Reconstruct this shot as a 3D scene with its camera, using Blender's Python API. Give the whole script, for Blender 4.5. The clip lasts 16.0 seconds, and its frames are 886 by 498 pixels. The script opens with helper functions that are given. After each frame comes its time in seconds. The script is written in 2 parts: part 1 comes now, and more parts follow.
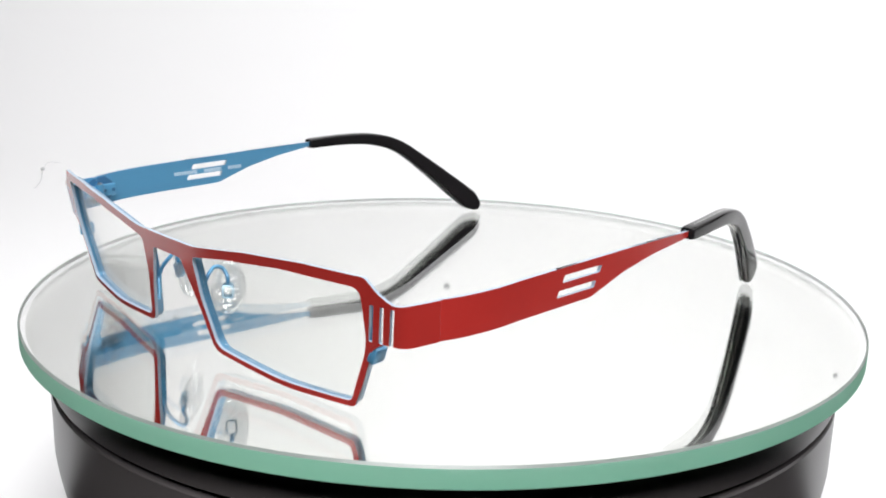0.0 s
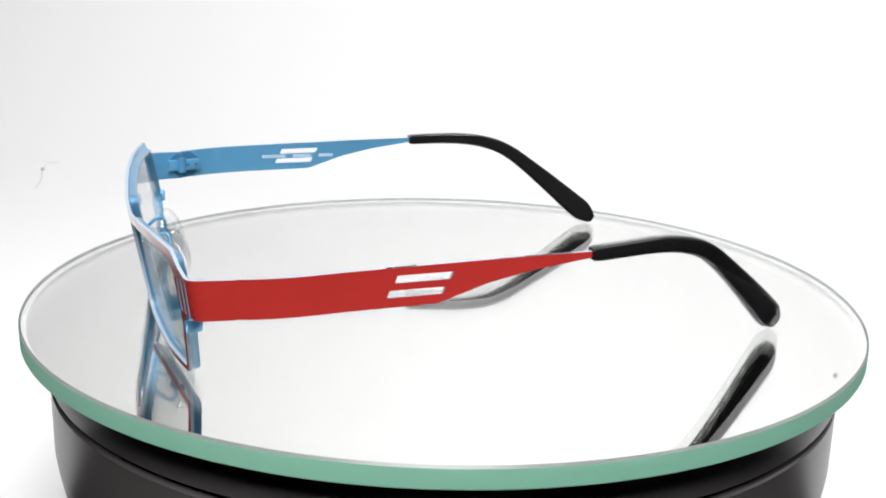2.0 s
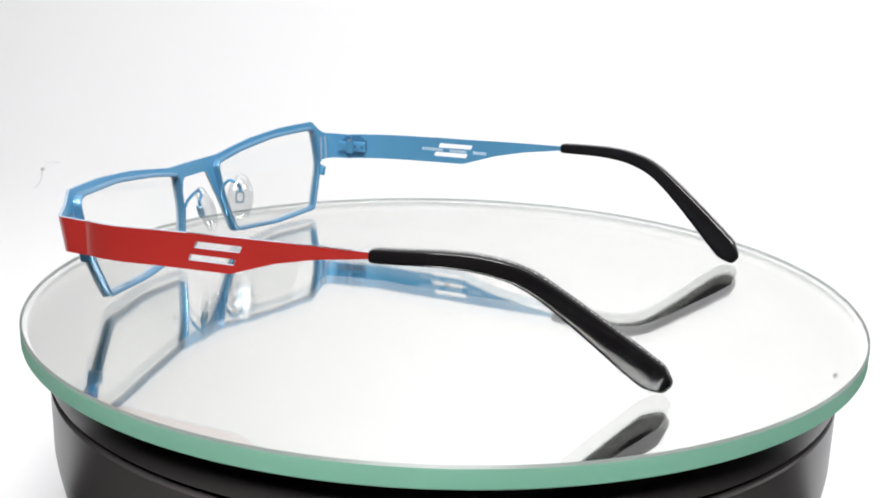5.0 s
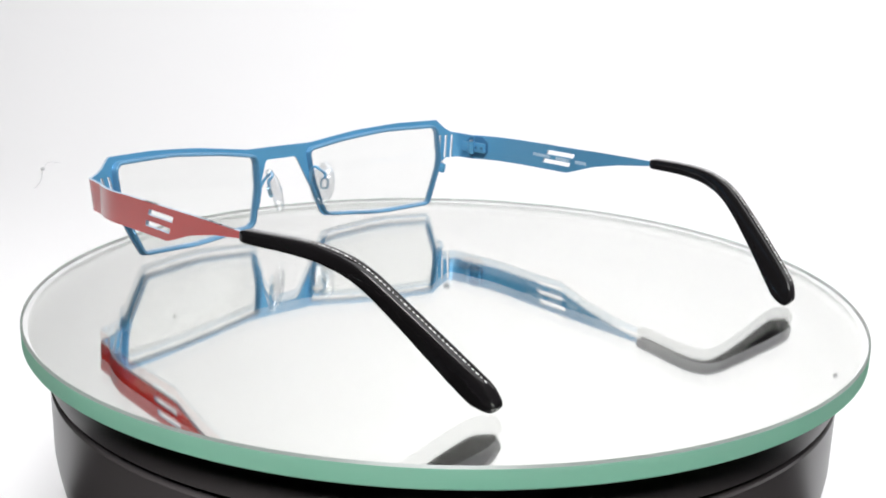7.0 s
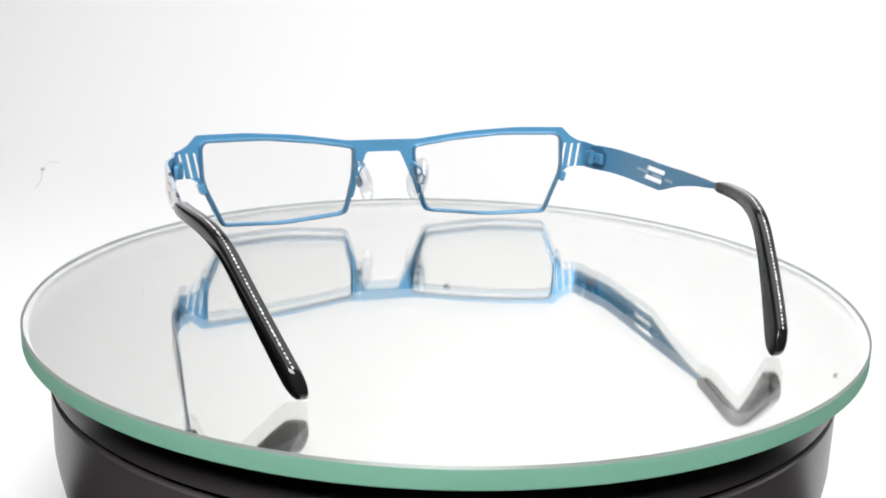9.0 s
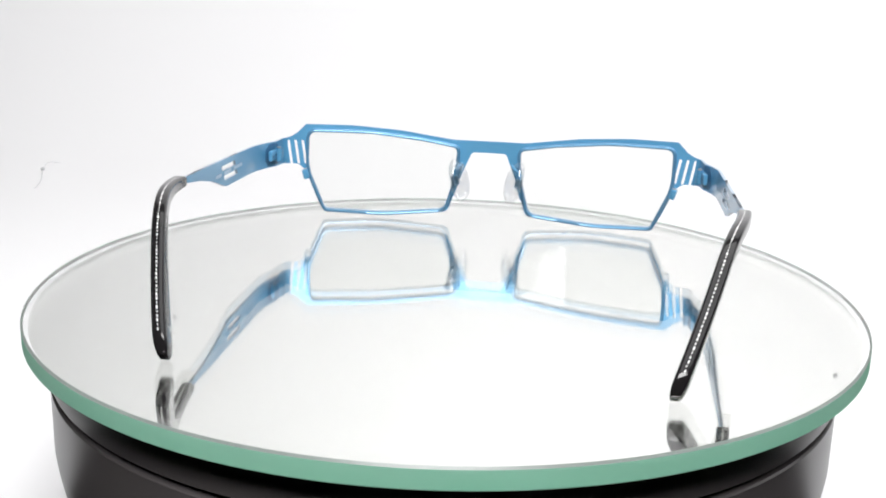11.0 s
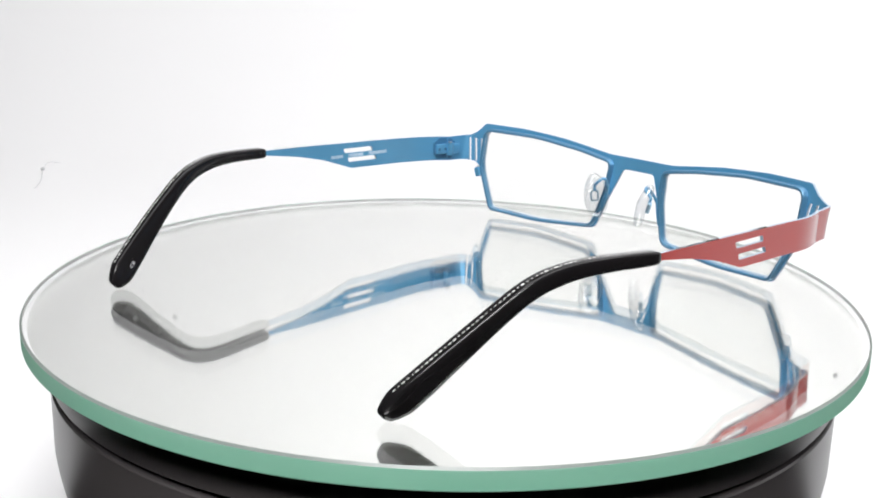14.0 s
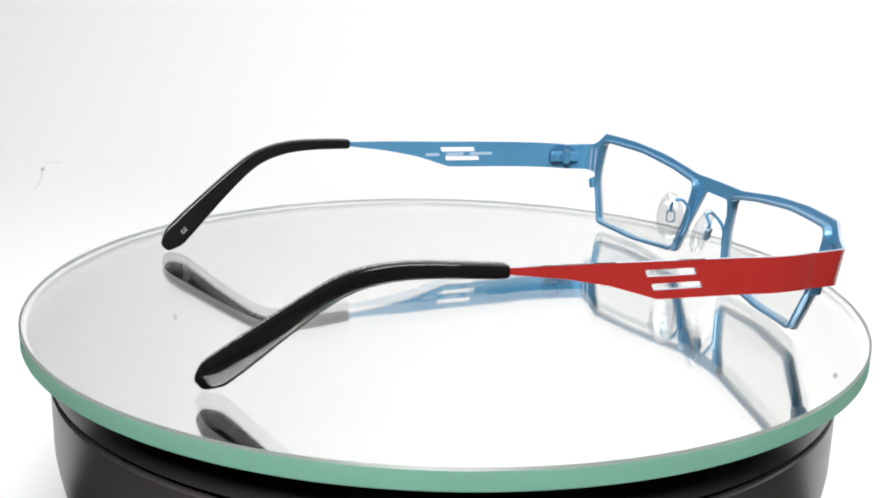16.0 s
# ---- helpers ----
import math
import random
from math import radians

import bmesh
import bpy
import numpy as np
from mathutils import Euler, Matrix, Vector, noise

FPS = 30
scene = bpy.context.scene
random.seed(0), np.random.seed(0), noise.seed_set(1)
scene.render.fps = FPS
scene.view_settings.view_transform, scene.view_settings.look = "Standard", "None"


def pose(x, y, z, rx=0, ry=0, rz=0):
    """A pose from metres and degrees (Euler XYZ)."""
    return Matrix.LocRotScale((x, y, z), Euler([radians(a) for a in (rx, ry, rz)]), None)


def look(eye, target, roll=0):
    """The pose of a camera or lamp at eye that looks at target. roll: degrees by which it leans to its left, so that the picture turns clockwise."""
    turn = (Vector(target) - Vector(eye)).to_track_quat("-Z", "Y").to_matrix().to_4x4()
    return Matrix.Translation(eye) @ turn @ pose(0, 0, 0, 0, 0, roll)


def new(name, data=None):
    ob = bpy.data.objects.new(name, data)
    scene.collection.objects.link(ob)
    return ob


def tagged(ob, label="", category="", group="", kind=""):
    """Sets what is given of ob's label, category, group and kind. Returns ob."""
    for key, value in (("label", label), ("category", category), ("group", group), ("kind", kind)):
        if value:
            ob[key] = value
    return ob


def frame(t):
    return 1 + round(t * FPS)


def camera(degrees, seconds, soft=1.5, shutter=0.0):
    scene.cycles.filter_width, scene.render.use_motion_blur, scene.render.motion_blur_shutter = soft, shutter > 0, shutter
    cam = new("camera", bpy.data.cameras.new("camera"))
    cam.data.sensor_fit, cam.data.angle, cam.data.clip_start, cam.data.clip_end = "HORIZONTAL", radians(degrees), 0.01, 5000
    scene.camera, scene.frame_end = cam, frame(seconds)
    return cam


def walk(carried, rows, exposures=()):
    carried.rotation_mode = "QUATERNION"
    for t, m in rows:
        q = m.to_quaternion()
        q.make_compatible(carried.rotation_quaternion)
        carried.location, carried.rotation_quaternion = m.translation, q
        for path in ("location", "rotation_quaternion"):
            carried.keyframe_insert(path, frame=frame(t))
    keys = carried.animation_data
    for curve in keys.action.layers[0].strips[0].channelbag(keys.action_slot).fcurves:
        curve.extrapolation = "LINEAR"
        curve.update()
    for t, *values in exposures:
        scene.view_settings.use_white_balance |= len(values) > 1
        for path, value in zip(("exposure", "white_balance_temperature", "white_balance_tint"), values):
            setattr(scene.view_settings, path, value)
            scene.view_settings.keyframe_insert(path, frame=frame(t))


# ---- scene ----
MM = 0.001
START, RATE = 16.0, -12.84          # turntable angle at 0 s and its speed, degrees

# ---- camera: fixed on its stand ----
cam = camera(43.63, 16.0, soft=1.9)
EYE = Vector((0.0, -0.285, 0.0881))
AIM = EYE + Vector((-0.00065, 0.96470, -0.26337))
walk(cam, [(0.0, look(EYE, AIM, 1.526)), (16.0, look(EYE, AIM, 1.526))], [(0.0, -0.40), (16.0, -0.40)])

# ---- light: white studio with two soft panels ----
world = bpy.data.worlds.new("studio_air")
scene.world = world
world.use_nodes = True
world.node_tree.nodes["Background"].inputs[0].default_value = (1.0, 1.0, 1.0, 1)
world.node_tree.nodes["Background"].inputs[1].default_value = 0.25


def soft_panel(name, at, target, w, h, power, colour=(1, 1, 1)):
    lamp = bpy.data.lights.new(name, "AREA")
    lamp.shape, lamp.size, lamp.size_y, lamp.energy, lamp.color = "RECTANGLE", w, h, power, colour
    ob = new(name, lamp)
    ob.matrix_world = look(at, target)
    return ob


soft_panel("overhead_softbox", (0.24, 0.22, 0.95), (0.19, 0.48, 0.0), 1.1, 1.1, 12.5)
soft_panel("side_softbox", (0.95, 0.30, 0.60), (-0.1, 0.85, 0.35), 0.6, 0.6, 2.4)
soft_panel("front_softbox", (-0.03, -0.62, 0.77), (-0.05, 0.60, 0.24), 0.5, 0.36, 17.2)


# ---- materials ----
def material(name, colour=(0.8, 0.8, 0.8), rough=0.5, metal=0.0, **more):
    m = bpy.data.materials.new(name)
    m.use_nodes = True
    b = m.node_tree.nodes["Principled BSDF"]
    b.inputs["Base Color"].default_value = (*colour, 1)
    b.inputs["Roughness"].default_value = rough
    b.inputs["Metallic"].default_value = metal
    for key, value in more.items():
        b.inputs[key.replace("_", " ")].default_value = value
    return m


def node(m, kind, **values):
    n = m.node_tree.nodes.new(kind)
    for key, value in values.items():
        n.inputs[key.replace("_", " ")].default_value = value
    return n


def varied(m, colour, scale, amount, rough=None, bump=0.0, fine=None):
    """Breaks up a material: colour and gloss over a broad noise, fine relief over a small one."""
    t = m.node_tree
    b = t.nodes["Principled BSDF"]
    co = t.nodes.new("ShaderNodeTexCoord")
    broad = node(m, "ShaderNodeTexNoise", Scale=scale, Detail=4.0)
    t.links.new(co.outputs["Object"], broad.inputs["Vector"])
    ramp = t.nodes.new("ShaderNodeMix")
    ramp.data_type = "RGBA"
    ramp.inputs["A"].default_value = (*[c * (1 - amount) for c in colour], 1)
    ramp.inputs["B"].default_value = (*[min(1, c * (1 + amount)) for c in colour], 1)
    t.links.new(broad.outputs["Fac"], ramp.inputs["Factor"])
    t.links.new(ramp.outputs["Result"], b.inputs["Base Color"])
    if rough:
        gloss = t.nodes.new("ShaderNodeMapRange")
        gloss.inputs["To Min"].default_value, gloss.inputs["To Max"].default_value = rough
        t.links.new(broad.outputs["Fac"], gloss.inputs["Value"])
        t.links.new(gloss.outputs["Result"], b.inputs["Roughness"])
    if bump:
        grain = node(m, "ShaderNodeTexNoise", Scale=fine, Detail=3.0)
        t.links.new(co.outputs["Object"], grain.inputs["Vector"])
        relief = node(m, "ShaderNodeBump", Strength=bump, Distance=0.00004)
        t.links.new(grain.outputs["Fac"], relief.inputs["Height"])
        t.links.new(relief.outputs["Normal"], b.inputs["Normal"])
    return m


RED = varied(material("red_satin_lacquer", Coat_Weight=1.0, Coat_IOR=1.37, Coat_Roughness=0.12, Specular_IOR_Level=0.25), (0.56, 0.038, 0.032), 60, 0.10, (0.26, 0.36), 0.15, 6000)
BLUE = varied(material("blue_satin_lacquer", metal=0.3, Coat_Weight=0.6, Coat_IOR=1.35, Coat_Roughness=0.12), (0.115, 0.365, 0.61), 60, 0.10, (0.30, 0.42), 0.12, 6000)
EDGE = varied(material("pale_blue_cut_edge"), (0.38, 0.47, 0.57), 200, 0.08, (0.25, 0.38))
BLACK = varied(material("black_acetate", Specular_IOR_Level=0.36), (0.013, 0.012, 0.013), 80, 0.2, (0.05, 0.10), 0.35, 420)
RIM_BLUE = varied(material("blue_rim_lacquer", metal=0.35, Coat_Weight=0.6, Coat_IOR=1.45, Coat_Roughness=0.10), (0.095, 0.255, 0.42), 90, 0.12, (0.28, 0.40), 0.12, 6000)
SILVER_BLUE = material("silvery_blue_metal", (0.32, 0.48, 0.60), 0.3, 0.6)
STEEL = material("screw_steel", (0.6, 0.6, 0.62), 0.3, 1.0)
PRINT = material("pale_print", (0.52, 0.68, 0.82), 0.5)
WHITE_PRINT = material("white_print", (0.75, 0.75, 0.75), 0.5)


def thin_clear(name, tint, base, rough=0.0, wave=0.0):
    """A thin clear sheet: what is behind it shows straight through, with a gloss that grows towards grazing."""
    m = bpy.data.materials.new(name)
    m.use_nodes = True
    t = m.node_tree
    t.nodes.clear()
    out, mix = t.nodes.new("ShaderNodeOutputMaterial"), t.nodes.new("ShaderNodeMixShader")
    clear, gloss, fres = t.nodes.new("ShaderNodeBsdfTransparent"), t.nodes.new("ShaderNodeBsdfGlossy"), t.nodes.new("ShaderNodeLayerWeight")
    clear.inputs["Color"].default_value = (*tint, 1)
    gloss.inputs["Roughness"].default_value = rough
    if wave:
        ripple = node(m, "ShaderNodeTexNoise", Scale=450.0, Detail=2.0)
        co = t.nodes.new("ShaderNodeTexCoord")
        relief = node(m, "ShaderNodeBump", Strength=wave, Distance=0.0004)
        t.links.new(co.outputs["Object"], ripple.inputs["Vector"])
        t.links.new(ripple.outputs["Fac"], relief.inputs["Height"])
        t.links.new(relief.outputs["Normal"], gloss.inputs["Normal"])
    power, scale = t.nodes.new("ShaderNodeMath"), t.nodes.new("ShaderNodeMath")
    power.operation, power.inputs[1].default_value = "POWER", 4.5
    scale.operation, scale.inputs[1].default_value, scale.inputs[2].default_value = "MULTIPLY_ADD", 0.7, base
    t.links.new(fres.outputs["Facing"], power.inputs[0])
    t.links.new(power.outputs[0], scale.inputs[0])
    t.links.new(scale.outputs[0], mix.inputs[0])
    t.links.new(clear.outputs[0], mix.inputs[1])
    t.links.new(gloss.outputs[0], mix.inputs[2])
    t.links.new(mix.outputs[0], out.inputs["Surface"])
    return m


LENS = thin_clear("clear_lens", (0.988, 0.992, 0.986), 0.02)
PAD = thin_clear("clear_silicone", (0.95, 0.957, 0.962), 0.13, 0.05, 0.5)
GLASS = material("clear_float_glass", (0.99, 0.997, 0.992), 0.0, 0.0, Transmission_Weight=1.0, IOR=1.5)
MIRROR = material("silvered_back", (0.972, 0.974, 0.945), 0.002, 1.0)


def ground_glass(name, face, through_it, share, gloss):
    """A ground glass surface: scatters light back in one tint and lets light through in another."""
    m = bpy.data.materials.new(name)
    m.use_nodes = True
    t = m.node_tree
    t.nodes.clear()
    out, mix, top = t.nodes.new("ShaderNodeOutputMaterial"), t.nodes.new("ShaderNodeMixShader"), t.nodes.new("ShaderNodeMixShader")
    a, b, c = t.nodes.new("ShaderNodeBsdfDiffuse"), t.nodes.new("ShaderNodeBsdfTranslucent"), t.nodes.new("ShaderNodeBsdfGlossy")
    cloud, tone, co = t.nodes.new("ShaderNodeTexNoise"), t.nodes.new("ShaderNodeMix"), t.nodes.new("ShaderNodeTexCoord")
    cloud.inputs["Scale"].default_value = 45
    tone.data_type = "RGBA"
    tone.inputs["A"].default_value = (*[x * 0.93 for x in face], 1)
    tone.inputs["B"].default_value = (*[x * 1.06 for x in face], 1)
    t.links.new(co.outputs["Object"], cloud.inputs["Vector"])
    t.links.new(cloud.outputs["Fac"], tone.inputs["Factor"])
    t.links.new(tone.outputs["Result"], a.inputs["Color"])
    b.inputs["Color"].default_value = (*through_it, 1)
    c.inputs["Roughness"].default_value = 0.3
    mix.inputs[0].default_value, top.inputs[0].default_value = share, gloss
    t.links.new(a.outputs[0], mix.inputs[1])
    t.links.new(b.outputs[0], mix.inputs[2])
    t.links.new(mix.outputs[0], top.inputs[1])
    t.links.new(c.outputs[0], top.inputs[2])
    t.links.new(top.outputs[0], out.inputs["Surface"])
    return m


GROUND = ground_glass("ground_glass_edge", (0.30, 0.79, 0.55), (0.92, 0.96, 0.94), 0.34, 0.03)
ARRIS = ground_glass("grey_green_arris", (0.27, 0.32, 0.295), (0.75, 0.76, 0.755), 0.38, 0.05)
LINER = ground_glass("added_white_liner", (0.80, 0.80, 0.79), (0.95, 0.95, 0.95), 0.5, 0.0)
BASE = varied(material("black_moulded_plastic"), (0.092, 0.083, 0.084), 25, 0.15, (0.26, 0.36), 0.08, 2500)
GAP = material("black_groove", (0.004, 0.004, 0.004), 0.6)
PAPER = varied(material("white_paper_sweep"), (0.845, 0.84, 0.85), 1.5, 0.012, None, 0.1, 900)
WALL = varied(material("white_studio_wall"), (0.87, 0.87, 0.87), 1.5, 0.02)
# Dark on the unseen left, so gloss there reflects less white.
DIMMING_WALL = varied(material("unseen_dimming_wall"), (0.20, 0.20, 0.205), 1.5, 0.03)
TABLE = varied(material("unseen_grey_table"), (0.40, 0.40, 0.405), 6, 0.1, (0.4, 0.55))
BOUNCE_WALL = varied(material("unseen_bounce_wall"), (0.66, 0.66, 0.67), 1.5, 0.05)
THREAD = material("pale_thread", (0.68, 0.68, 0.69), 0.9)
# Pale grey that carries the highlight on the black tips' edges.
GLINT = material("pale_edge_glint", (0.82, 0.82, 0.81), 0.18, Coat_Weight=1.0, Coat_Roughness=0.05)
DEEP_BLUE = material("deep_blue_lacquer", (0.045, 0.16, 0.31), 0.4)
SMUDGE = material("faint_grey_mark", (0.48, 0.48, 0.49), 0.9)


# ---- building helpers ----
def link(name, bm, mats, parent=None, label="", smooth=40):
    mesh = bpy.data.meshes.new(name)
    bmesh.ops.recalc_face_normals(bm, faces=bm.faces)
    bm.to_mesh(mesh)
    bm.free()
    for m in mats if isinstance(mats, (list, tuple)) else [mats]:
        mesh.materials.append(m)
    if smooth:
        mesh.shade_smooth()
        mesh.set_sharp_from_angle(angle=radians(smooth))
    ob = new(name, mesh)
    ob.parent = parent
    return tagged(ob, label)


def rounded(corners, steps=6):
    """A closed outline from corners (a, b, radius), each corner filleted."""
    out, n = [], len(corners)
    for i, (a, b, r) in enumerate(corners):
        p = Vector((a, b))
        before, after = Vector(corners[i - 1][:2]) - p, Vector(corners[(i + 1) % n][:2]) - p
        half = before.angle(after) / 2
        if r <= 0 or half > 1.57:
            out.append(p)
            continue
        reach = min(r / math.tan(half), 0.48 * before.length, 0.48 * after.length)
        s, e = p + before.normalized() * reach, p + after.normalized() * reach
        for k in range(steps + 1):
            t = k / steps
            out.append(s * (1 - t) ** 2 + p * 2 * t * (1 - t) + e * t ** 2)
    return out


def refined(loop, step):
    out = []
    for a, b in zip(loop, loop[1:] + loop[:1]):
        k = max(1, math.ceil((b - a).length / step))
        out += [a.lerp(b, j / k) for j in range(k)]
    return out


def inside(p, loop):
    hit = False
    for a, b in zip(loop, loop[1:] + loop[:1]):
        if (a.y > p.y) != (b.y > p.y) and p.x < (b.x - a.x) * (p.y - a.y) / (b.y - a.y) + a.x:
            hit = not hit
    return hit


def sheet(outline, holes, surface, thickness, grid, step=1.2):
    """A curved sheet with holes: outline and holes in the sheet's own plane, surface(a, b, depth) gives the place.
    Material 0 on the face at depth 0, 1 on the far face, 2 on the cut edges."""
    from mathutils.geometry import delaunay_2d_cdt
    loops = [refined(l, step) for l in [outline] + holes]
    pts, edges = [], []
    for l in loops:
        n0 = len(pts)
        pts += l
        edges += [(n0 + i, n0 + (i + 1) % len(l)) for i in range(len(l))]
    lo_a, hi_a = min(p.x for p in pts), max(p.x for p in pts)
    lo_b, hi_b = min(p.y for p in pts), max(p.y for p in pts)
    a = lo_a + grid / 2
    while a < hi_a:
        b = lo_b + grid / 2
        while b < hi_b:
            q = Vector((a, b))
            if inside(q, loops[0]) and not any(inside(q, l) for l in loops[1:]) and min((q - p).length for p in pts[:sum(map(len, loops))]) > 0.45 * grid:
                pts.append(q)
            b += grid
        a += grid
    v2, e2, f2, *_ = delaunay_2d_cdt(pts, edges, [], 0, 1e-5)
    keep = []
    for f in f2:
        c = sum((v2[i] for i in f), Vector((0, 0))) / len(f)
        if inside(c, loops[0]) and not any(inside(c, l) for l in loops[1:]):
            keep.append(f)
    bm = bmesh.new()
    front = [bm.verts.new(surface(p.x, p.y, 0.0)) for p in v2]
    back = [bm.verts.new(surface(p.x, p.y, thickness)) for p in v2]
    count = {}
    for f in keep:
        bm.faces.new([front[i] for i in f]).material_index = 0
        bm.faces.new([back[i] for i in reversed(f)]).material_index = 1
        for i, j in zip(f, list(f[1:]) + [f[0]]):
            count[(i, j)] = count.get((i, j), 0) + 1
    for i, j in count:
        if (j, i) not in count:
            bm.faces.new([front[j], front[i], back[i], back[j]]).material_index = 2
    bmesh.ops.delete(bm, geom=[v for v in bm.verts if not v.link_faces], context="VERTS")
    return bm


def rings(loops, closed_loop=True, caps=True, close_path=False):
    """Skin over a row of vertex loops."""
    bm = bmesh.new()
    rows = [[bm.verts.new(p) for p in l] for l in loops]
    pairs = list(zip(rows, rows[1:])) + ([(rows[-1], rows[0])] if close_path else [])
    for r, s in pairs:
        n = len(r)
        for i in range(n if closed_loop else n - 1):
            bm.faces.new([r[i], r[(i + 1) % n], s[(i + 1) % n], s[i]])
    if caps and not close_path:
        bm.faces.new(rows[0][::-1])
        bm.faces.new(rows[-1])
    return bm


def lathe(profile, n=128):
    """Turned about z; profile of (radius, z); ends on the axis are closed by a flat cap."""
    return rings([[Vector((r * math.cos(2 * math.pi * i / n), r * math.sin(2 * math.pi * i / n), z)) for i in range(n)] for r, z in profile])


def tube(points, radius, n=10, flat=1.0):
    pts = [Vector(p) for p in points]
    loops, side = [], None
    for i, p in enumerate(pts):
        d = (pts[min(i + 1, len(pts) - 1)] - pts[max(i - 1, 0)]).normalized()
        side = (side or Vector((1, 0, 0.01)))
        side = (side - d * side.dot(d)).normalized()
        up = d.cross(side)
        loops.append([p + side * radius * math.cos(2 * math.pi * k / n) + up * radius * flat * math.sin(2 * math.pi * k / n) for k in range(n)])
    return rings(loops)


def block(size, at, bevel, turn=None):
    bm = bmesh.new()
    bmesh.ops.create_cube(bm, size=1.0, matrix=Matrix.Translation(at) @ (turn or Matrix()) @ Matrix.Diagonal((*size, 1)))
    bmesh.ops.bevel(bm, geom=bm.edges[:], offset=bevel, segments=2, affect="EDGES", profile=0.5)
    return bm


def smooth_path(points, k=6):
    """Catmull-Rom through the points."""
    p = [Vector(q) for q in points]
    p = [2 * p[0] - p[1]] + p + [2 * p[-1] - p[-2]]
    out = []
    for i in range(1, len(p) - 2):
        for j in range(k):
            t = j / k
            out.append(0.5 * (2 * p[i] + (p[i + 1] - p[i - 1]) * t + (2 * p[i - 1] - 5 * p[i] + 4 * p[i + 1] - p[i + 2]) * t * t + (3 * p[i] - p[i - 1] - 3 * p[i + 1] + p[i + 2]) * t ** 3))
    return out + [p[-2]]


# ---- the setting ----
def flat(name, corners, mat, label):
    bm = bmesh.new()
    bm.faces.new([bm.verts.new(c) for c in corners])
    bmesh.ops.solidify(bm, geom=bm.faces[:], thickness=0.01)
    return tagged(link(name, bm, mat, smooth=0), label, name.split("_")[0], kind="structure")


def sweep():
    """Paper sweep: the table's top, curving up into the backdrop."""
    z0, y1, r = -0.075, 0.90, 0.45
    prof = [(0.0, z0), (0.1, z0), (y1 - r, z0)]
    prof += [(y1 - r + r * math.sin(a), z0 + r - r * math.cos(a)) for a in [k * math.pi / 40 for k in range(1, 21)]]
    prof += [(y1, 0.8), (y1, 1.05)]
    bm = rings([[Vector((-0.64, y, z)), Vector((1.2, y, z)), Vector((1.2, y + 0.004, z - 0.004)), Vector((-0.64, y + 0.004, z - 0.004))] for y, z in prof])
    return tagged(link("backdrop", bm, PAPER), "white seamless paper sweep behind the turntable", "backdrop", kind="structure")


sweep()
# Unseen table and room shell; their tones are set to steer bounce and reflections.
flat("floor", [(-1.2, -0.9, -0.0795), (1.2, -0.9, -0.0795), (1.2, 0.95, -0.0795), (-1.2, 0.95, -0.0795)], TABLE, "unseen mid grey table top under the white paper, toned for reflections")
flat("wall_back", [(-1.2, 0.95, -0.1), (1.2, 0.95, -0.1), (1.2, 0.95, 1.05), (-1.2, 0.95, 1.05)], DIMMING_WALL, "unseen grey wall added behind the paper to cut bounce light")
flat("wall_left", [(-1.2, -0.9, -0.1), (-1.2, 0.95, -0.1), (-1.2, 0.95, 1.05), (-1.2, -0.9, 1.05)], DIMMING_WALL, "unseen left wall, grey to keep reflections on that side dim")
flat("wall_right", [(1.21, -0.9, -0.1), (1.21, 0.95, -0.1), (1.21, 0.95, 1.05), (1.21, -0.9, 1.05)], WALL, "plain white studio side wall")
flat("wall_front", [(-1.21, -0.91, -0.1), (1.21, -0.91, -0.1), (1.21, -0.91, 1.05), (-1.21, -0.91, 1.05)], BOUNCE_WALL, "unseen wall behind the camera, its pale grey set for bounce light")
flat("ceiling", [(-1.21, -0.91, 1.06), (1.21, -0.91, 1.06), (1.21, 0.96, 1.06), (-1.21, 0.96, 1.06)], WALL, "plain white studio ceiling")


def stray_thread():
    """A thread that lies on the paper, with a knot in it."""
    way = [(-0.2743, 0.437, -0.0748), (-0.2784, 0.4595, -0.0746), (-0.2864, 0.4856, -0.0733), (-0.2898, 0.5034, -0.0715), (-0.2875, 0.5088, -0.0708), (-0.2811, 0.5068, -0.0711)]
    th = link("thread", tube(smooth_path(way), 0.00045, 6), THREAD)
    tagged(th, "short pale loose thread lying on the white paper", "thread")
    bm = bmesh.new()
    bmesh.ops.create_icosphere(bm, subdivisions=2, radius=0.0014, matrix=Matrix.Translation((-0.2875, 0.4895, -0.0722)))
    link("knot", bm, SMUDGE, th, "small grey knot")


def paper_mark(x, y, z, r):
    a = math.atan2(y - 0.45, 0.375 - z) if z < 0.375 else math.pi / 2
    bm = bmesh.new()
    m = Matrix.Translation((x, 0.45 + 0.4485 * math.sin(a), 0.375 - 0.4485 * math.cos(a) if z < 0.375 else z)) @ Matrix.Rotation(a, 4, "X")
    bmesh.ops.create_cone(bm, cap_ends=True, segments=14, radius1=r, radius2=0.7 * r, depth=0.0008, matrix=m)
    tagged(link("paper_mark", bm, SMUDGE), "small grey spot on the white paper backdrop", "spot", "spots on the paper")


stray_thread()
for x, y, z, r in ((0.0041, 0.888, 0.272, 0.0036), (0.451, 0.9, 0.3695, 0.0028), (-0.3007, 0.8965, 0.3193, 0.0026), (-0.3337, 0.8915, 0.2879, 0.0018), (0.203, 0.867, 0.2059, 0.0010)):
    paper_mark(x, y, z, r)


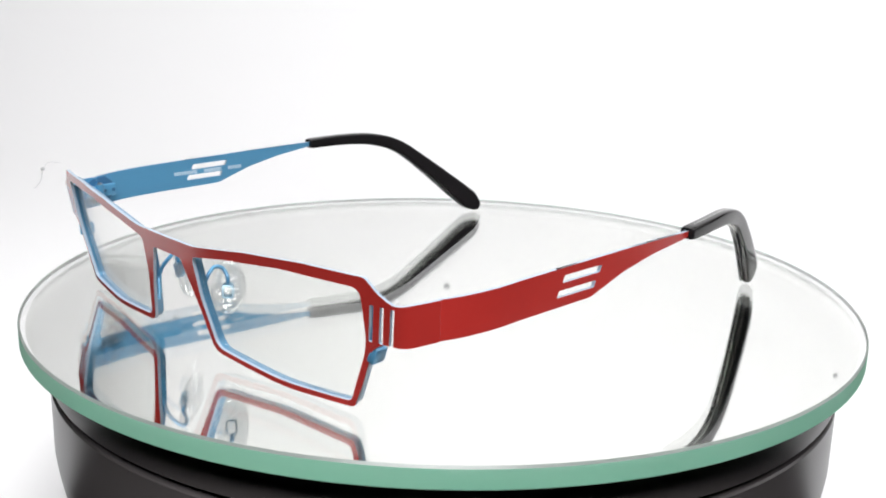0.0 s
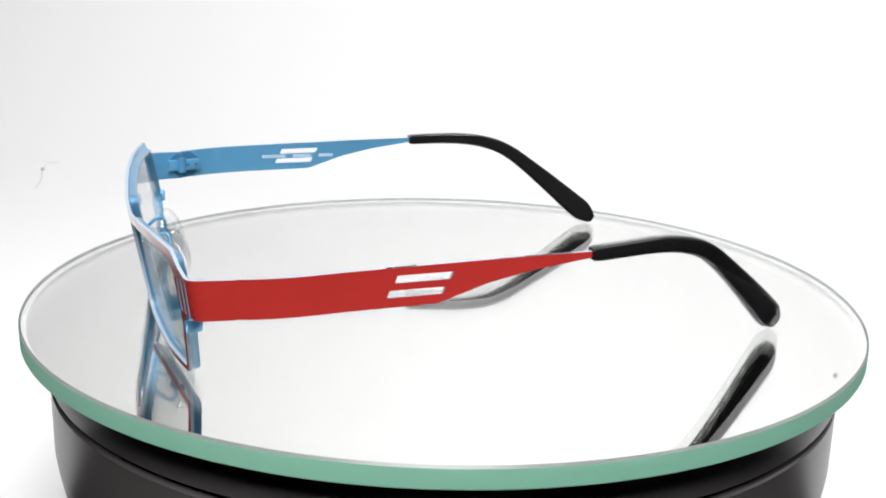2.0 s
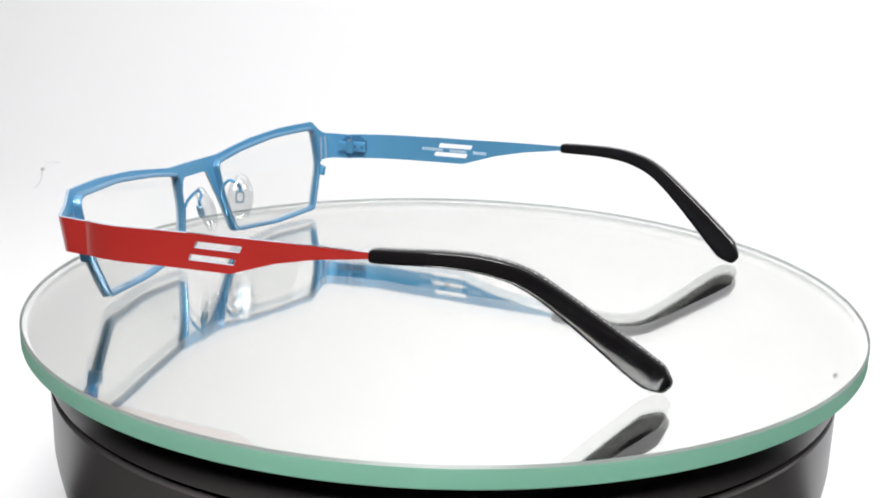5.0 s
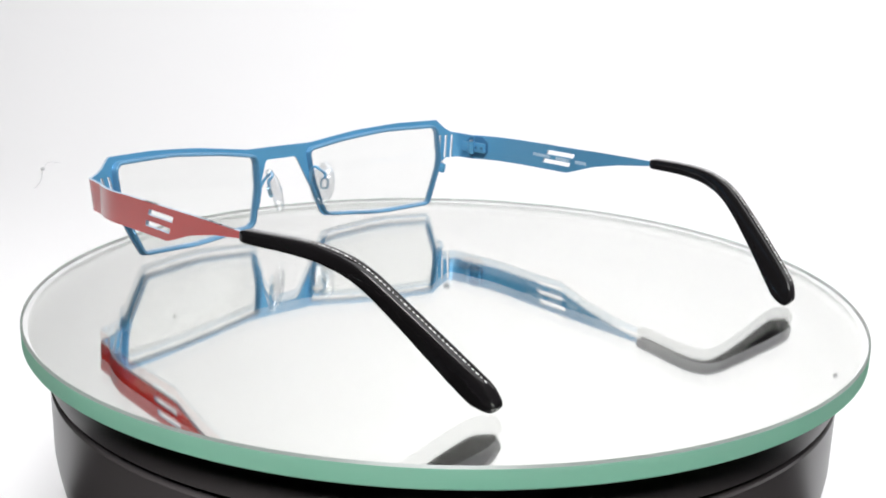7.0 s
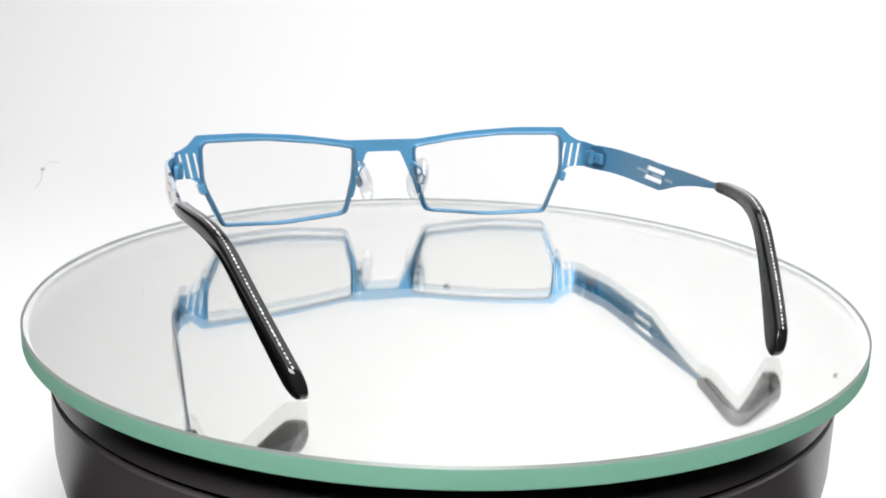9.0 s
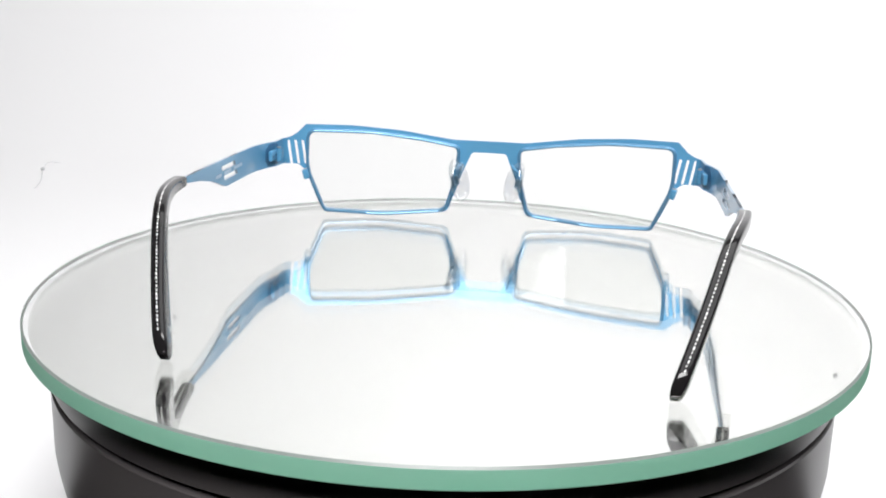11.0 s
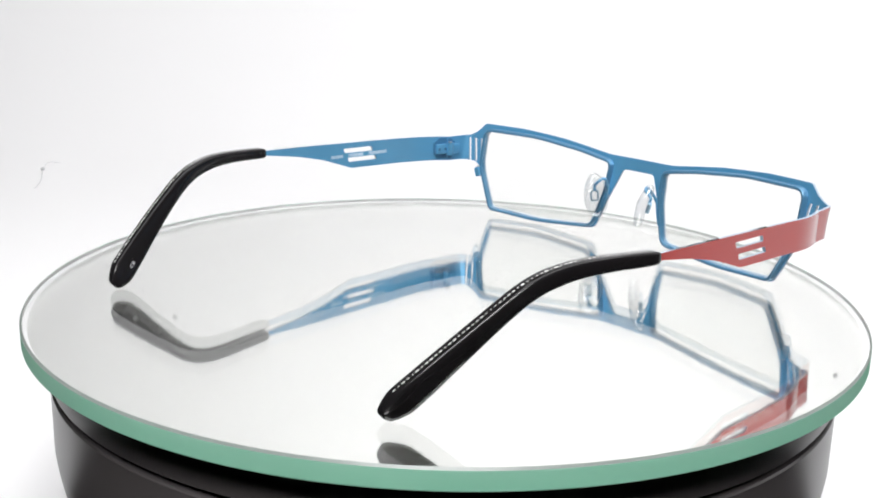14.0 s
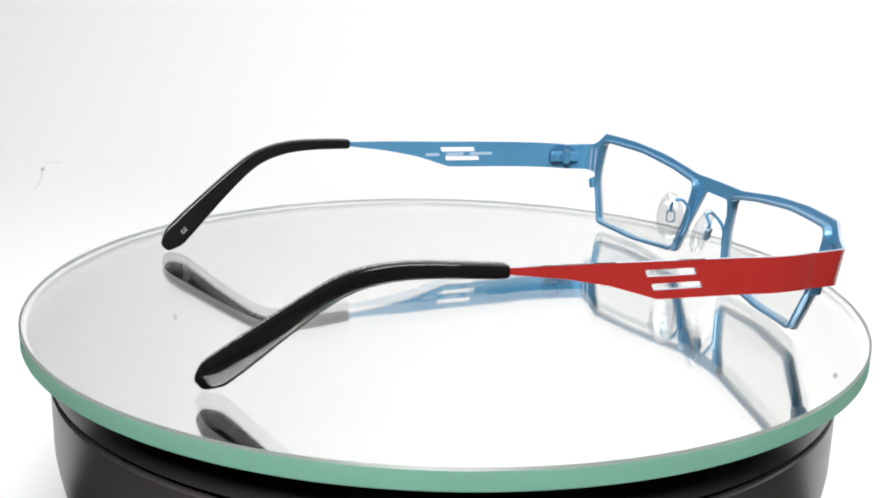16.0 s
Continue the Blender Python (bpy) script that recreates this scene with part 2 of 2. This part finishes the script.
# ---- turntable ----
def turntable():
    base = new("turntable")
    base.location = (0.8 * MM, 0, 0)
    tagged(base, "black moulded plastic turntable base with a groove round it", "turntable")
    r = 101.7
    platter = [(0.01, -5.3), (95.5, -5.3), (96, -5.6), (96, -6.9), (100.2, -6.9), (101.2, -7.2), (r, -8.0), (r, -14.6), (101.4, -14.95), (99.6, -15.0), (0.01, -15.0)]
    link("platter", lathe([(a * MM, z * MM) for a, z in platter], 192), BASE, base, "glossy black rotating platter")
    link("groove", lathe([(0.01 * MM, -15.05 * MM), (99.3 * MM, -15.05 * MM), (99.3 * MM, -16.25 * MM), (0.01 * MM, -16.25 * MM)], 128), GAP, base, "dark gap between platter and body")
    prof = [(0.01, -16.3), (99.8, -16.3), (101.3, -16.4), (r, -16.8), (r, -33)]
    prof += [(r - 7 + 7 * math.cos(a) - 2.0 * a, -33 - 22 * math.sin(a)) for a in [k * 0.13 for k in range(1, 12)]]
    prof += [(88, -58), (88, -74.8), (0.01, -74.8)]
    link("body", lathe([(a * MM, z * MM) for a, z in prof], 192), BASE, base, "black body with a rounded lower edge")


turntable()


def glass_plate():
    plate = new("glass_plate")
    tagged(plate, "round mirrored glass plate with a green ground edge on the turntable", "plate")
    ro, ri, th = 107.7, 107.2, 4.8
    bm = lathe([(0.01 * MM, 0), (ri * MM, 0), (ro * MM, -0.5 * MM), (ro * MM, (-th + 0.3) * MM), ((ro - 0.3) * MM, -th * MM), (0.01 * MM, -th * MM)], 256)
    for f in bm.faces:
        c = f.calc_center_median()
        if math.hypot(c.x, c.y) > 107.3 * MM:
            f.material_index = 1 if c.z < -0.55 * MM else 2
    link("glass", bm, [GLASS, GROUND, ARRIS], plate, "clear glass with a pale green ground edge", 20)
    # Added white ring: screens the green edge colour from views through the glass.
    n, loop = 192, [((ro - 0.35) * MM, -0.8 * MM), ((ro - 0.35) * MM, -4.6 * MM), ((ro - 0.45) * MM, -4.6 * MM), ((ro - 0.45) * MM, -0.8 * MM)]
    around = [[Vector((r * math.cos(2 * math.pi * i / n), r * math.sin(2 * math.pi * i / n), z)) for r, z in loop] for i in range(n)]
    link("added_liner", rings(around, close_path=True), LINER, plate, "white ring added inside the edge to keep green light off the far rim")
    bm = lathe([(0.01 * MM, -5.15 * MM), (106.1 * MM, -5.15 * MM), (106.1 * MM, -5.25 * MM), (0.01 * MM, -5.25 * MM)], 192)
    link("mirror_backing", bm, MIRROR, plate, "silver mirror coat under the glass")
    return plate


PLATE = glass_plate()

# ---- eyeglasses ----
CX = -0.4                            # middle of the front, across
SHIFT = Vector((-3.4, -71.9, -0.15))


def put(x, y, z):
    """From the glasses' own millimetres (x across, y back, z up from the plate) to metres about the turntable's axis."""
    rise = 0.2 * max(0.0, min(1.0, (110 - y) / 100))
    return Vector((x + SHIFT.x, y + SHIFT.y - 0.010 * x, z + SHIFT.z + rise)) * MM


TILT, BOW, FRONT_Y = 0.174, 0.00192, -5.87
BEND_X, BEND_R = 66.6, 2.8


def front_curve(s):
    """Plan of the front at distance s from its middle: place, and the outward normal."""
    k, a = (1 if s >= 0 else -1), abs(s)
    if a <= BEND_X:
        x, y, ang = a, BOW * a * a, math.atan(2 * BOW * a)
    else:
        a0, a1 = math.atan(2 * BOW * BEND_X), radians(82)
        turn = min((a - BEND_X) / BEND_R, a1 - a0)
        ang = a0 + turn
        x = BEND_X + BEND_R * (math.sin(ang) - math.sin(a0))
        y = BOW * BEND_X ** 2 + BEND_R * (math.cos(a0) - math.cos(ang))
        rest = a - BEND_X - turn * BEND_R
        if rest > 0:
            x, y = x + rest * math.cos(ang), y + rest * math.sin(ang)
    return k * x, y, k * math.sin(ang), -math.cos(ang)


def on_front(s, z, depth, lift=0.0):
    x, y, nx, ny = front_curve(s)
    fade = max(0.0, min(1.0, (75.2 - abs(s)) / 6))
    return put(CX + x - nx * depth, FRONT_Y - 1.0 + y - ny * depth - TILT * (z - 14) * fade, z)


SIDE_END = 75.3
OPENING = [(10.6, 23.55, 1.8), (22.5, 25.5, 30), (40, 27.35, 60), (59.9, 27.55, 2.4), (59.7, 15.8, 16), (53.8, 2.6, 1.9), (35, 1.7, 70), (14.3, 3.5, 3.2), (11.2, 14.5, 20)]


def mirrored(corners):
    return [(-a, b, r) for a, b, r in reversed(corners)]


def front_outline():
    half = [(12, 26.1, 20), (30, 28.6, 50), (46, 29.8, 50), (61.2, 29.95, 1.4), (63.9, 27.1, 1.5), (66.6, 25.45, 5), (SIDE_END, 25.3, 0.2),
            (SIDE_END, 17.2, 0.2), (63.3, 17.0, 2.5), (60.9, 15.2, 2.5), (57.0, 6.4, 10), (54.4, 1.4, 1.8), (35, 0.4, 80), (13.1, 2.4, 3.0), (9.8, 12.5, 20), (5.7, 22.3, 1.6)]
    return rounded(half + [(-a, b, r) for a, b, r in reversed(half)])


def slot(side, x, z0=17.0, z1=24.7, lean=1.4, w=0.85):
    c = [(x - w / 2, z1, 0.2), (x + w / 2, z1, 0.2), (x + w / 2 - lean, z0, 0.2), (x - w / 2 - lean, z0, 0.2)]
    return rounded([(side * a, b, r) for a, b, r in c], 2)


def eyeglasses():
    g = tagged(new("eyeglasses"), "thin red and blue metal eyeglasses with black tips, standing open", "eyeglasses")
    openings = [rounded(OPENING), rounded(mirrored(OPENING))]
    slots = [slot(k, x) for k in (1, -1) for x in (62.1, 64.4, 66.7)]
    front = link("frame_front", sheet(front_outline(), openings + slots, on_front, 0.75, 1.6), [RED, BLUE, EDGE], g, "slim metal front, red outside and blue inside", 35)
    for side in (1, -1):
        eyewire(front, side)
        lens(g, side)
        nose_pad(g, side)
        closing_block(front, side)
        temple(g, side)
    return g


def eyewire(front, side):
    loop = refined(rounded(OPENING), 1.0)
    n = len(loop)
    prof = [(0.02, 0.3), (0.02, 2.2), (0.2, 2.55), (0.75, 2.6), (1.0, 2.3), (1.05, 0.6)]
    loops = []
    for i, p in enumerate(loop):
        d = (loop[(i + 1) % n] - loop[i - 1]).normalized()
        out = Vector((-d.y, d.x))
        if inside(p + out * 0.3, loop):
            out = -out
        loops.append([on_front(side * (p.x + out.x * o), p.y + out.y * o, dep) for o, dep in prof])
    link("eyewire", rings(loops, close_path=True), RIM_BLUE, front, "blue lens groove rim", 50)


def lens(g, side):
    shape = [Vector((side * p.x, p.y)) for p in rounded(OPENING)]

    def at(s, z, depth):
        c = (abs(s) - 35) / 26
        h = (z - 14.5) / 14
        return on_front(s, z, 1.35 + depth - 0.35 * (1 - 0.5 * c * c - 0.5 * h * h))

    ob = link("lens", sheet(shape, [], at, 0.9, 4.0, 2.0), [LENS, LENS, LENS], g, "clear uncoated lens", 50)
    ob.visible_shadow = False


def nose_pad(g, side):
    c = Vector((side * 8.9 - 0.3, 1.9, 14.7))
    up = Vector((side * 0.26, -0.10, 0.96)).normalized()
    face = Vector((-side * 0.80, 0.58, 0.28))
    face = (face - up * face.dot(up)).normalized()
    wide = up.cross(face)
    loops = []
    for depth, grow in ((-1.35, 0.30), (-1.3, 0.72), (-1.0, 0.92), (-0.4, 1.0), (0.4, 1.0), (1.1, 0.92), (1.6, 0.68), (1.8, 0.3)):
        ring = []
        for k in range(28):
            a = 2 * math.pi * k / 28
            h, w = 6.9 * math.sin(a), (3.8 + 0.4 * -math.sin(a)) * math.cos(a)
            q = c + (up * h + wide * w) * grow + face * (depth + 0.010 * h * h * -1)
            ring.append(put(CX + q.x, q.y, q.z))
        loops.append(ring)
    pad = link("nose_pad", rings(loops), PAD, g, "clear silicone nose pad", 60)
    hold = c - face * 1.95
    # open box that carries the pad, and its wire arm
    frame_in, frame_out = [], []
    for k in range(24):
        a = 2 * math.pi * k / 24
        c4, s4 = math.cos(a), math.sin(a)
        c4, s4 = math.copysign(abs(c4) ** 0.45, c4), math.copysign(abs(s4) ** 0.45, s4)
        frame_in.append((0.95 * c4, 1.35 * s4))
        frame_out.append((1.3 * c4, 1.75 * s4))
    around = []
    for (ai, bi), (ao, bo) in zip(frame_in, frame_out):
        row = []
        for a, b, d in ((ai, bi, -0.55), (ai, bi, 0.55), (ao, bo, 0.55), (ao, bo, -0.55)):
            q = hold + wide * a + up * b + face * d
            row.append(put(CX + q.x, q.y, q.z))
        around.append(row)
    link("pad_box", rings(around, close_path=True), SILVER_BLUE, pad, "blue metal pad holder, an open box")
    flat_root = [(side * 11.6, -4.2, 8.0), (side * 10.8, -4.5, 10.5), (side * 9.8, -5.0, 14.0)]
    link("arm_root", tube([put(CX + x, y, z) for x, y, z in smooth_path(flat_root)], 0.62 * MM), BLUE, pad, "soldered foot of the arm")
    path = [flat_root[-1], (side * 8.9, -4.2, 16.6), (side * 8.2, -2.2, 18.9), (side * 8.3, -0.8, 19.6), (side * 9.0, 0.5, 18.9), (hold.x + side * 0.35, hold.y - 0.2, 17.2), (hold.x, hold.y, hold.z + 1.6)]
    link("pad_arm", tube([put(CX + x, y, z) for x, y, z in smooth_path(path)], 0.45 * MM), BLUE, pad, "bent blue wire pad arm")


def closing_block(front, side):
    bm = block((1.9 * MM, 3.6 * MM, 3.2 * MM), put(CX + side * 60.2, 1.8, 13.9), 0.45 * MM, Matrix.Rotation(radians(side * 10), 4, "Z") @ Matrix.Rotation(radians(side * 16), 4, "Y"))
    b = link("closing_block", bm, BLUE, front, "small blue block that closes the rim")
    p = put(CX + side * 60.3, 2.2, 15.6)
    bm = bmesh.new()
    bmesh.ops.create_cone(bm, cap_ends=True, segments=14, radius1=0.6 * MM, radius2=0.55 * MM, depth=0.5 * MM, matrix=Matrix.Translation(p))
    link("screw", bm, STEEL, b, "tiny steel screw")


def temple_x(y):
    if y < 24:
        t = (24 - y) / 15
        return 72.2 - 2.87 * t * t
    if y < 82:
        return 72.2
    return 72.2 - 17.2 * (min(y, 146) - 82) ** 1.5 / 58 ** 1.5


def sway(side, y):
    """The front sits a little to one side; the temples swing back to the middle."""
    return CX + (0.9 if side > 0 else 0.4) * max(0.0, min(1.0, (y - 20) / 82))


def lift(side, y):
    """One temple is bent up a little."""
    return 0.35 * max(0.0, min(1.0, (y - 12) / 50)) * max(0.0, min(1.0, (142 - y) / 40)) if side > 0 else 0.0


def temple(g, side):
    outline = rounded([(9.28, 25.45, 0.05), (30, 26.25, 60), (58, 26.95, 60), (90, 27.6, 0.2), (90, 26.7, 0.2), (83, 26.15, 20), (70, 24.3, 30), (60, 22.1, 20),
                       (49.2, 18.5, 5), (30, 18.1, 40), (9.28, 17.3, 0.05)])
    holes = [rounded([(40.8, 24.85, 0.3), (52.5, 25.0, 0.3), (51.7, 23.5, 0.3), (40.1, 23.3, 0.3)], 2),
             rounded([(39.2, 21.8, 0.3), (50.8, 21.95, 0.3), (50.1, 20.5, 0.3), (38.5, 20.35, 0.3)], 2)]

    def at(y, z, depth):
        return put(side * (temple_x(y) - depth) + sway(side, y), y, z + lift(side, y))

    arm = link("temple", sheet(outline, holes, at, 0.8, 2.2, 1.5), [RED, BLUE, EDGE], g, "flat metal temple, red outside and blue inside, with two slots", 35)
    tip = temple_tip(arm, side)
    hinge(arm, side)
    # rows of small print inside, between and beside the slots
    for y0, y1 in ((34.5, 42.0), (44.4, 50.3), (52.6, 57.2)):
        bm = bmesh.new()
        y, z0, z1 = y0, 22.1, 23.1
        while y < y1:
            e = min(y + 0.66, y1)
            quad = [at(y, z0, 0.812), at(e, z0, 0.812), at(e, z1, 0.812), at(y, z1, 0.812)]
            bm.faces.new([bm.verts.new(q) for q in quad])
            y += 0.8
        link("printed_line", bm, PRINT, arm, "row of small pale print")


SPINE = [(82.6, 26.85, 1.5), (88, 27.1, 1.6), (94, 27.3, 1.65), (99, 27.3, 1.75), (103.5, 27.0, 1.85), (107.5, 26.3, 1.95), (111.5, 25.1, 2.05), (115.5, 23.05, 2.15),
         (120, 19.8, 2.3), (125, 15.8, 2.6), (130, 11.6, 2.95), (134, 8.15, 3.25), (137.8, 4.9, 3.4)]


def temple_tip(arm, side):
    """Black sleeve: a flat oval that bends down and in, and widens to a rounded end."""
    path = smooth_path(SPINE, 5)
    end = path[-1]
    d = (path[-1] - path[-3])
    d = Vector((d.x, d.y, 0)).normalized()
    for reach, half in ((1.2, 3.32), (2.2, 2.95), (3.2, 2.5), (4.1, 2.05), (4.75, 1.65), (5.15, 1.2), (5.3, 0.5)):
        path.append(Vector((end.x + d.x * reach, end.y + d.y * reach, half)))
    path = [path[0] + Vector((0.0, 0, -0.55)), path[0] + Vector((0.12, 0, -0.2))] + path[1:]
    loops, crest = [], {1: [], -1: []}
    n = 32
    for i, p in enumerate(path):
        q, r = path[min(i + 1, len(path) - 1)], path[max(i - 1, 0)]
        d = Vector((q.x - r.x, q.y - r.y)).normalized()
        nrm = Vector((-d.y, d.x))
        thick = 1.7 * min(1.0, p.z / 2.6) ** 0.6 if p.x > 130 else 1.7 * min(1.0, p.z / 1.0) ** 0.7
        x0 = temple_x(p.x) - 0.4
        ring = []
        for k in range(n):
            a = 2 * math.pi * k / n
            c, s = math.cos(a), math.sin(a)
            c, s = math.copysign(abs(c) ** 0.42, c), math.copysign(abs(s) ** 0.42, s)
            ring.append(put(side * (x0 + thick * c) + sway(side, p.x), p.x + nrm.x * s * p.z, max(p.y + lift(side, p.x) + nrm.y * s * p.z, 0.17)))
        loops.append(ring)
        if 84 < p.x and i < len(path) - 6:
            along = Vector((side * (temple_x(p.x + 1) - temple_x(p.x)), d.x, d.y)).normalized()
            for edge in (1, -1):
                crest[edge].append((put(side * x0 + sway(side, p.x), p.x + nrm.x * edge * (p.z - 0.03), max(p.y + lift(side, p.x) + nrm.y * edge * (p.z - 0.03), 0.4)), along))
    tip = link("temple_tip", rings(loops), BLACK, arm, "glossy black acetate temple tip", 50)
    # Pale beads stand in for the broken highlight along each glossy edge.
    dice = random.Random(7)
    for edge in (1, -1):
        bm = bmesh.new()
        far, last = 0.0, None
        for p, d in crest[edge]:
            if last is not None:
                step = (p - last).length
                while far + step >= 1.15 * MM:
                    k = (1.15 * MM - far) / step
                    last = last.lerp(p, k)
                    step, far = (p - last).length, 0.0
                    grow = dice.uniform(0.5, 1.2)
                    m = Matrix.Translation(last) @ d.to_track_quat("X", "Z").to_matrix().to_4x4() @ Matrix.Diagonal((0.55 * MM * grow, 0.27 * MM * grow, 0.12 * MM, 1))
                    bmesh.ops.create_icosphere(bm, subdivisions=1, radius=1.0, matrix=m)
                far += step
            last = p
        link("edge_glint", bm, GLINT, tip, "pale dots standing in for the broken highlight along the edge")
    if side > 0:
        text = bpy.data.curves.new("mark", "FONT")
        text.body, text.size, text.align_x, text.align_y, text.extrude = "CE", 1.7 * MM, "CENTER", "CENTER", 0.01 * MM
        text.materials.append(WHITE_PRINT)
        mark = new("approval_mark", text)
        y, z = 135.8, 5.9
        slope = (temple_x(y + 1) - temple_x(y - 1)) / 2
        back = Vector((slope, 1, 0)).normalized()
        out = Vector((-1, slope, 0)).normalized()
        along = (Vector((-slope, -1, 0)).normalized() * 0.78 + Vector((0, 0, 0.62))).normalized()
        upw = out.cross(along)
        m = Matrix((along, upw, out)).transposed().to_4x4()
        m.translation = put(temple_x(y) - 0.4 - 2.0 + sway(1, y), y, z)
        mark.parent = tip
        mark.matrix_local = m
        tagged(mark, "small white printed mark")
    return tip


def hinge(arm, side):
    """Barrel hinge inside the joint: two leaves and three knuckles on one pin."""
    x = 67.2

    def at(dx, y, z):
        return put(side * (x + dx) + CX, y, z)

    leaf = block((1.3 * MM, 4.5 * MM, 3.3 * MM), at(1.2, 12.35, 21.5), 0.3 * MM, Matrix.Rotation(radians(-side * 5), 4, "Z"))
    h = link("hinge", leaf, BLUE, arm, "blue barrel hinge")
    link("hinge_leaf", block((1.3 * MM, 3.4 * MM, 3.3 * MM), at(0.3, 6.9, 21.4), 0.3 * MM, Matrix.Rotation(radians(-side * 6), 4, "Z")), BLUE, h)
    patch = rounded([(9.5, 18.0, 0.1), (9.5, 25.1, 0.1), (12.2, 25.1, 0.3), (14.6, 23.2, 0.4), (14.6, 19.8, 0.4), (13.0, 18.0, 0.3)], 2)
    stain = sheet(patch, [], lambda y, z, depth: put(side * (temple_x(y) - 0.81 - depth) + sway(side, y), y, z + lift(side, y)), 0.1, 2.0)
    link("hinge_plate", stain, DEEP_BLUE, h, "darker blue mounting patch")
    patch = rounded([(side * a, b, c) for a, b, c in ((75.1, 18.0, 0.1), (75.1, 24.8, 0.1), (74.0, 24.8, 0.3), (72.6, 23.2, 0.4), (72.6, 19.8, 0.4), (74.0, 18.0, 0.3))], 2)
    link("hinge_plate", sheet(patch, [], lambda a, b, depth: on_front(a, b, 0.76 + depth), 0.1, 2.0), DEEP_BLUE, h, "darker blue mounting patch")
    for y, dx in ((11.2, 0.5), (13.7, 0.7)):
        bm = bmesh.new()
        turn = Matrix.Rotation(radians(90), 4, "Y")
        bmesh.ops.create_cone(bm, cap_ends=True, segments=14, radius1=0.5 * MM, radius2=0.5 * MM, depth=0.3 * MM, matrix=Matrix.Translation(at(dx, y, 21.5)) @ turn)
        link("rivet", bm, DEEP_BLUE, h, "tiny dark rivet")
    for z in (20.05, 21.45, 22.85):
        bm = bmesh.new()
        bmesh.ops.create_cone(bm, cap_ends=True, segments=20, radius1=1.15 * MM, radius2=1.15 * MM, depth=1.35 * MM, matrix=Matrix.Translation(at(0.0, 9.4, z)))
        link("knuckle", bm, BLUE, h)
    bm = bmesh.new()
    bmesh.ops.create_cone(bm, cap_ends=True, segments=16, radius1=0.7 * MM, radius2=0.6 * MM, depth=0.4 * MM, matrix=Matrix.Translation(at(0.0, 9.4, 23.75)))
    link("pin", bm, STEEL, h, "steel hinge pin")


GLASSES = eyeglasses()


def motions():
    """Plate and glasses turn together, clockwise as seen from above."""
    wobble = ((0, 0.10), (3, 0.06), (6.5, -0.04), (9, -0.23), (11.5, 0.0), (13.3, 0.18), (16, -0.05))
    spin, plate = [], []
    for k in range(33):
        t = k / 2
        a = START + RATE * t + float(np.interp(t, [w[0] for w in wobble], [w[1] for w in wobble]))
        spin.append((t, pose(0, 0, 0.0, 0, 0, a - 62.28)))
        c = radians(140 + RATE * t)
        plate.append((t, pose(0.70 * MM + 0.42 * MM * math.cos(c), 0.42 * MM * math.sin(c), 0, 0, 0, a)))
    walk(GLASSES, spin)
    walk(PLATE, plate)


motions()
